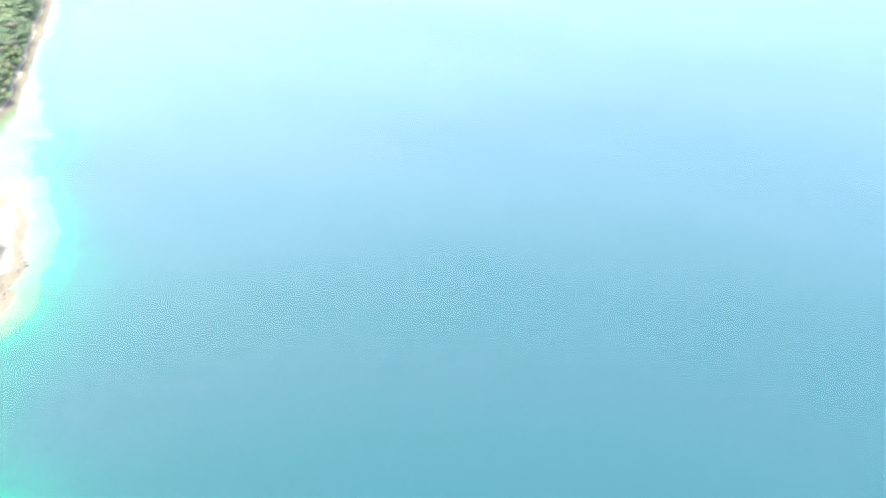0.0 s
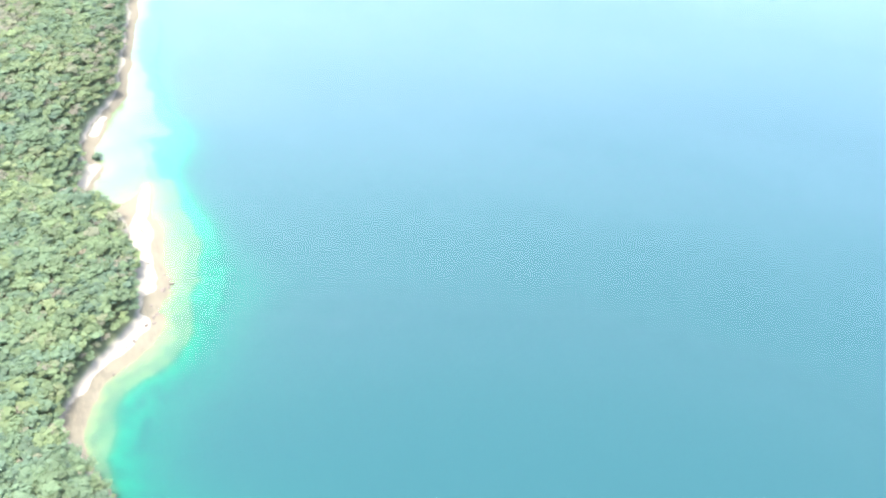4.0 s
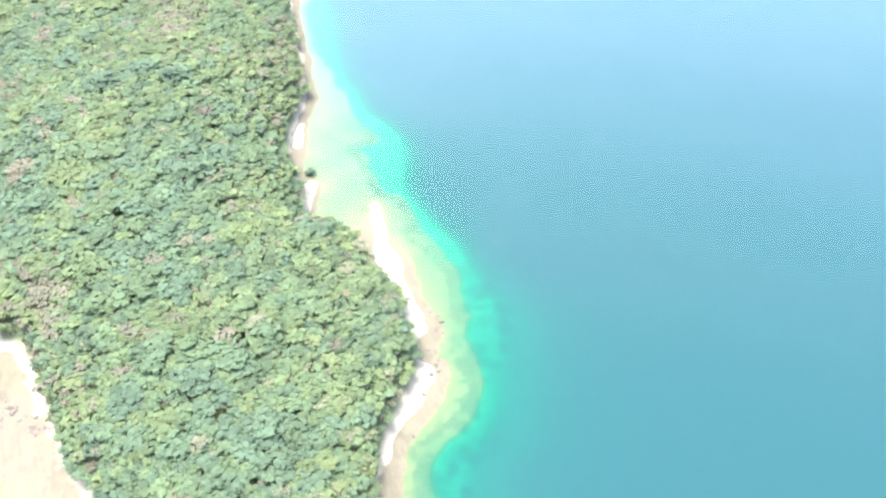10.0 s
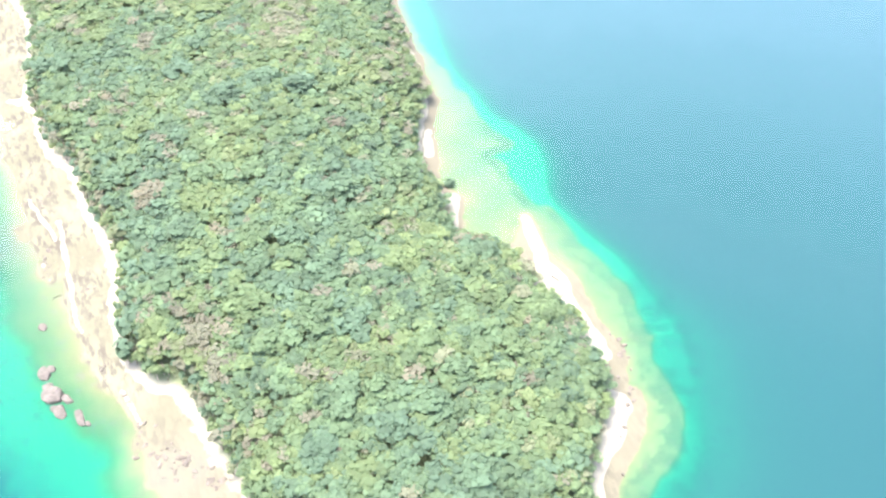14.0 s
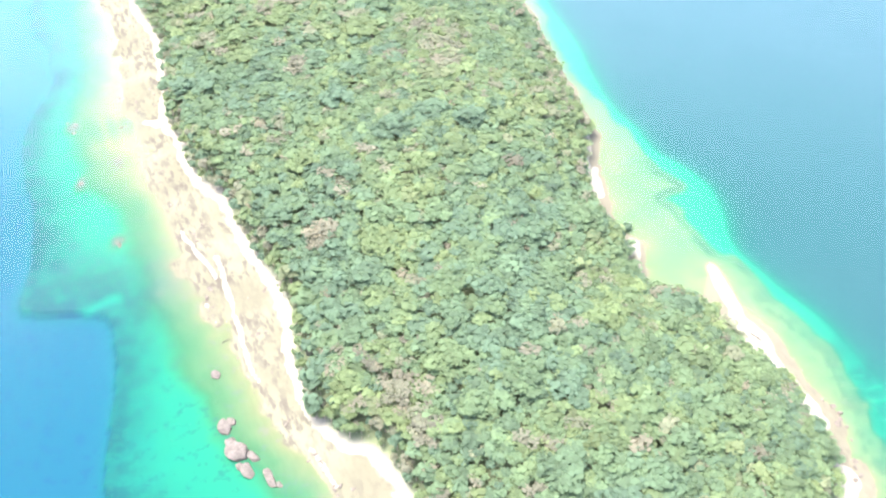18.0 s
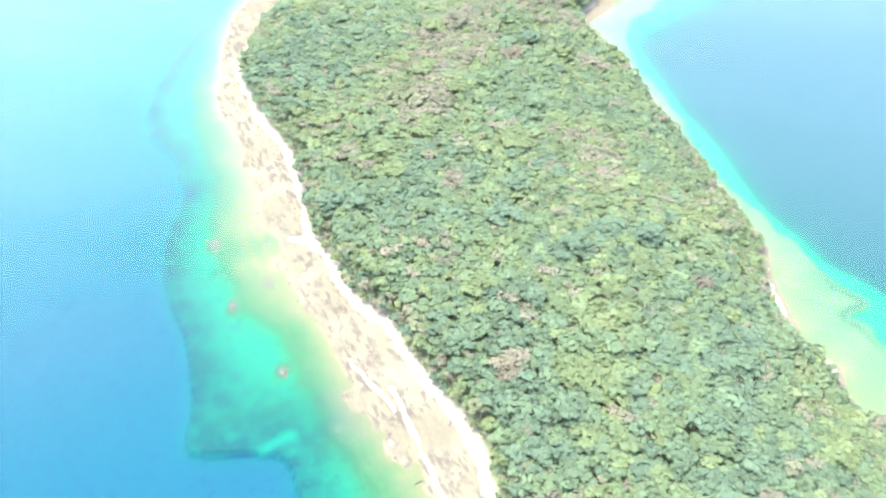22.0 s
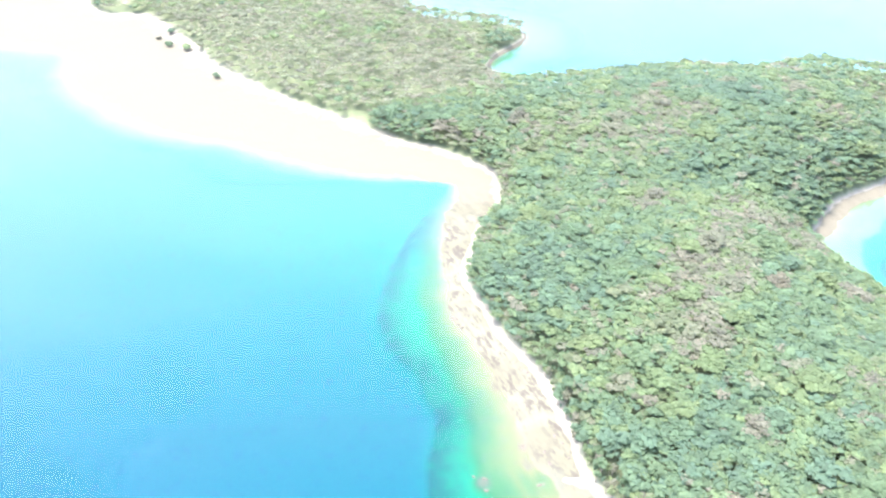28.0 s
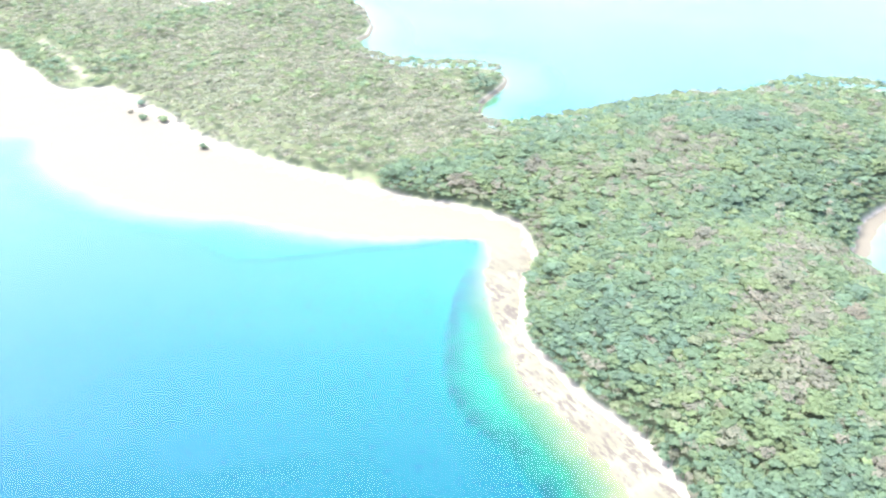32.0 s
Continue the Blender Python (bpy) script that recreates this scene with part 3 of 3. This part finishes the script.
def tree_tint(x, y, rng):
    """Leaf colour: lush and dark in the hollows, bleached and leafless where it is dry, with haze painted in to the
    north.
    """
    dry = 0.5 + 1.25 * (0.5 * patches(x, y, 70, 2) + 0.5 * patches(x, y, 26, 3) - 0.5)
    # the north is paler: more bare trees, plus distance haze put into leaf colour
    dry = dry + 0.50 * step(y, 880, 1020) * step(-x, 360, 480)
    # green mangrove by the bay and behind the sand spit, a bleached clearing between
    dry = dry - 0.6 * np.exp(-(((x + 455) / 22) ** 2 + ((y - 1050) / 55) ** 2)) + 0.35 * np.exp(-(((x + 500) / 24) ** 2 + ((y - 985) / 40) ** 2))
    dry = dry - 0.45 * np.exp(-(((x + 840) / 55) ** 2 + ((y - 1220) / 70) ** 2))
    t = np.clip(0.75 * dry - 0.03 + rng.normal(0, 0.17, len(x)), 0, 0.76)
    bare = rng.rand(len(x)) < (0.035 + 0.55 * step(dry, 0.50, 0.95) + 0.15 * step(patches(x, y, 14, 6), 0.66, 0.86))
    t = np.where(bare, rng.uniform(0.76, 0.92, len(x)), t)
    return np.where(rng.rand(len(x)) < 0.004, 0.96, t)


def forest(name, label, xs, ys, zs, sizes, talls, tints, shapes, rng):
    vs, fs, ts, hs, base = [], [], [], [], 0
    # the last shapes are the thin crowns of leafless trees
    pick = np.where(tints > 0.76, len(shapes) - 1 - rng.randint(0, 4, len(xs)), rng.randint(0, len(shapes) - 4, len(xs)))
    tones = np.clip(rng.normal(1.0, 0.11, len(xs)), 0.75, 1.3)
    turn = rng.uniform(0, 6.2832, len(xs))
    for k, (sv, sf) in enumerate(shapes):
        m = np.where(pick == k)[0]
        if not len(m):
            continue
        c, s = np.cos(turn[m])[:, None], np.sin(turn[m])[:, None]
        r = sizes[m][:, None]
        x = (sv[:, 0] * c - sv[:, 1] * s) * r + xs[m][:, None]
        y = (sv[:, 0] * s + sv[:, 1] * c) * r + ys[m][:, None]
        z = sv[:, 2] * r * 0.46 + (zs[m] + talls[m])[:, None]
        vs.append(np.stack([x, y, z], -1).reshape(-1, 3))
        fs.append((sf[None] + (np.arange(len(m)) * len(sv))[:, None, None]).reshape(-1, 3) + base)
        ts.append(np.repeat(tints[m], len(sv)))
        hs.append(np.repeat(tones[m], len(sv)))
        base += len(m) * len(sv)
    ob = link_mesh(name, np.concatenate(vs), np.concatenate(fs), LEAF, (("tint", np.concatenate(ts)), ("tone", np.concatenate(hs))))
    return tagged(ob, label, "forest", kind="stuff")


def build_trees():
    rng = np.random.RandomState(11)
    near_shapes = [crown_shape(rng, 54, 0.95) for _ in range(18)] + [crown_shape(rng, 60, 0.72) for _ in range(4)]
    far_shapes = [crown_shape(rng, 28) for _ in range(10)] + [crown_shape(rng, 30, 0.68) for _ in range(4)]
    x, y = plant_points(3.1, -560, -110, 170, 940, rng)
    wood = inside_by(WOOD, x, y)
    keep = wood > 0.3
    x, y, wood = x[keep], y[keep], wood[keep]
    z = land_height(x, y)[0]
    size = np.clip(rng.lognormal(1.06, 0.32, len(x)), 1.6, 5.2)
    size *= 0.75 + 0.25 * step(wood, 0, 8)
    tall = size * 0.3 + 4.3 + 2.5 * step(wood, 0, 12) + rng.uniform(-0.3, 0.6, len(x))
    tint = tree_tint(x, y, rng)
    # broad old trees stand over the rest: several boughs, one colour
    for i in np.where((rng.rand(len(x)) < 0.012) & (wood > 10))[0]:
        near = np.hypot(x - x[i], y - y[i]) < rng.uniform(4.5, 6.5)
        tint[near] = tint[i] + rng.normal(0, 0.02, near.sum())
        tall[near] += 2.4 - 0.25 * np.hypot(x[near] - x[i], y[near] - y[i])
        size[near] = np.maximum(size[near], 3.0)
    edge = (wood < 7.5) & (x < -330) & (y > 340) & (y < 735)
    edge &= np.cumsum(edge) <= 290
    a = ~edge
    forest("forest", "dense dry tropical forest canopy of green and bare crowns", x[a], y[a], z[a], size[a], tall[a], tint[a], near_shapes, rng)
    # trees along the western beach
    kinds = []
    tv, tf = trunk_shape()
    for k in range(8):
        root = new("tree")
        link_mesh("trunk", tv * (7, 7, 6.2), tf, BARK, parent=root)
        cv, cf = crown_shape(rng, 90)
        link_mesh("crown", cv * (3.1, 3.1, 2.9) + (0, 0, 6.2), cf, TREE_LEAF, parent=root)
        tagged(root, "green broadleaf tree at the edge of the beach", "tree", "trees along the beach")
        kinds.append(root)
    for n, i in enumerate(np.where(edge)[0]):
        s = size[i] / 3.1
        where = pose(x[i], y[i], z[i] - 0.3, 0, 0, rng.uniform(0, 360)) @ Matrix.Diagonal((s, s, 0.55 * s + 0.45, 1))
        if n < len(kinds):
            kinds[n].matrix_basis = where
        else:
            copy_thing(kinds[n % len(kinds)], where)
    # the northern woods
    x, y = plant_points(5.7, -1000, -90, 940, 1700, rng)
    wood = inside_by(WOOD, x, y)
    keep = (wood > 0.5) & (track_gap(x, y) > 3.6)
    x, y, wood = x[keep], y[keep], wood[keep]
    z = land_height(x, y)[0]
    size = np.clip(rng.lognormal(1.28, 0.26, len(x)), 2.2, 6.5)
    tall = size * 0.45 + 3.8 + 2.0 * step(wood, 0, 12) + rng.uniform(-0.6, 1.2, len(x))
    forest("far_woods", "pale grey-green dry woods on the low northern land", x, y, z, size, tall, tree_tint(x, y, rng), far_shapes, rng)


build_trees()


# ---- rocks and bushes on the shore ----
def boulder_mesh(rng, name, flat, stone):
    bm = bmesh.new()
    bmesh.ops.create_icosphere(bm, subdivisions=3, radius=1.0)
    off = Vector(rng.uniform(-50, 50, 3))
    cuts = [(Vector(rng.normal(size=3)).normalized(), rng.uniform(0.45, 0.8)) for _ in range(13)]
    for v in bm.verts:
        for n, d in cuts:
            over = v.co.dot(n) - d
            if over > 0:
                v.co -= n * over * 0.97
        v.co *= 1 + 0.16 * noise.noise(v.co * 1.3 + off) + 0.07 * noise.noise(v.co * 3.5 + off)
        v.co.z *= flat
    me = bpy.data.meshes.new(name)
    bm.to_mesh(me)
    bm.free()
    me.materials.append(stone)
    return me


def height_at(x, y):
    return float(land_height(np.array([float(x)]), np.array([float(y)]))[0][0])


# x, y, radius (and length over width)
SLABS = ((-405.5, 385, 5.2, 1.25), (-408.5, 389, 3.0, 1.4), (-411.4, 395.6, 3.2, 1.5), (-409.5, 398.5, 2.2, 1.3), (-402.3, 378, 3.0, 1.5), (-400.5, 382.5, 2.4, 1.3), (-393.9, 373, 2.6, 1.9),
         (-390.5, 371, 1.3, 1.4), (-417.6, 421, 2.0, 1.3), (-405, 379.5, 1.8, 1.3))
EAST_ROCKS = ((-186, 391, 1.6), (-184.5, 388, 1.5), (-185, 385.5, 1.2), (-187, 383, 1.9), (-183.5, 382, 1.0), (-186, 367, 1.5), (-187, 364, 1.2), (-186, 361, 1.4), (-189, 358.5, 1.3), (-192, 349, 1.2),
              (-190, 372, 1.0), (-184, 376, 0.9), (-189, 394, 1.0), (-194, 345, 0.9), (-196, 330, 0.9))


def build_rocks():
    rng = np.random.RandomState(23)
    meshes = [boulder_mesh(rng, "boulder", rng.uniform(0.32, 0.6), ROCK) for _ in range(7)]
    slabs = [boulder_mesh(rng, "sea_rock", rng.uniform(0.34, 0.5), SLAB_ROCK) for _ in range(5)]

    waiting = []

    def put(x, y, r, label, group, lie=0.15, long=1.0, turn=None):
        ob = new("boulder" if turn is None else "sea_rock", (meshes if turn is None else slabs)[rng.randint(5)])
        waiting.append(ob)
        ob.matrix_basis = pose(x, y, r * lie, rng.uniform(-9, 9), rng.uniform(-9, 9), rng.uniform(0, 360) if turn is None else turn + rng.uniform(-14, 14)) @ Matrix.Diagonal((r * long, r, r, 1))
        return tagged(ob, label, "rock", group)

    # the great pale slabs standing off the western reef
    for x, y, r, long in SLABS:
        put(x, y, r, "big pinkish-tan rock slab standing in shallow turquoise water", "slabs off the western beach", 0.15, long, 118)
    for x, y, r in AWASH:
        for k in range(4):
            put(x + rng.normal(0, 1.5), y + rng.normal(0, 2.4), r * rng.uniform(0.35, 0.9), "low brown rock awash on the shallow reef flat", "rocks awash", -0.05)
    for x, y, r in EAST_ROCKS:
        put(x, y, r, "weathered grey-brown boulder at the eastern waterline", "eastern shore boulders")
    # loose rocks of the western platform
    xs, ys = rng.uniform(-520, -345, 2600), rng.uniform(335, 800, 2600)
    wood, shore = inside_by(WOOD, xs, ys), inside_by(SHORE, xs, ys)
    clumps = patches(xs, ys, 11, 3) + 0.5 * patches(xs, ys, 30, 6)
    ok = np.where((wood < -3.5) & (shore > -7) & (clumps > 0.80))[0][:280]
    for i in ok:
        put(xs[i], ys[i], float(np.clip(rng.lognormal(-0.30, 0.45), 0.35, 1.7)), "dark weathered rock on the tan shore platform", "rocks of the western shore", -0.08)
    # broken rock at the southern end of the beach
    for k in range(46):
        t = rng.rand()
        r = float(np.clip(rng.lognormal(-0.05, 0.4), 0.5, 2.0))
        put(-371 + 36 * t + rng.normal(0, 2.6), 359 - 20 * t + rng.normal(0, 3.0), r, "broken brown rock on the sand at the southern shore", "southern shore rocks", 0.0)
    ground = land_height(np.array([o.location.x for o in waiting]), np.array([o.location.y for o in waiting]))[0]
    for ob, z in zip(waiting, ground):
        ob.location.z += float(z)


build_rocks()


def build_bushes():
    rng = np.random.RandomState(31)
    tv, tf = trunk_shape()
    for x, y, r in ((-733, 1098, 4.0), (-729, 1071, 3.6), (-713, 1062, 4.4), (-681, 1007, 3.4), (-740, 1086, 2.4)):
        root = new("bush")
        root.matrix_basis = pose(x, y, height_at(x, y) - 0.1)
        link_mesh("stem", tv * (r * 0.9, r * 0.9, r * 0.8), tf, BARK, parent=root)
        cv, cf = crown_shape(rng, 110)
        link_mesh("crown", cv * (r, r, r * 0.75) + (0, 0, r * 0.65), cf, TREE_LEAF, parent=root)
        tagged(root, "lone round green bush on the open white sand", "bush", "bushes on the northern beach")


build_bushes()


def build_driftwood():
    tv, tf = trunk_shape(sides=7)
    for x, y, turn, size in ((-207.5, 427, 35, 5.5), (-199, 401, 70, 3.2), (-417, 437, 112, 4.0)):
        log = link_mesh("driftwood", tv * (size * 1.6, size * 1.6, size), tf, DRIFTWOOD)
        log.matrix_basis = pose(x, y, height_at(x, y) + 0.2, 88, 0, turn)
        tagged(log, "grey sun-bleached driftwood log with broken limbs on the sand", "driftwood", "logs on the beaches")


build_driftwood()


def build_cove_bush():
    rng = np.random.RandomState(37)
    x, y, r = -245.5, 490, 2.8
    root = new("bush")
    root.matrix_basis = pose(x, y, height_at(x, y) - 0.1)
    tv, tf = trunk_shape()
    link_mesh("stem", tv * (r * 0.9, r * 0.9, r * 0.8), tf, BARK, parent=root)
    cv, cf = crown_shape(rng, 110)
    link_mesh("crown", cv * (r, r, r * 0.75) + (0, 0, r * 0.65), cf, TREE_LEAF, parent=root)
    tagged(root, "dark green bush leaning over the edge of the cove", "bush")


build_cove_bush()
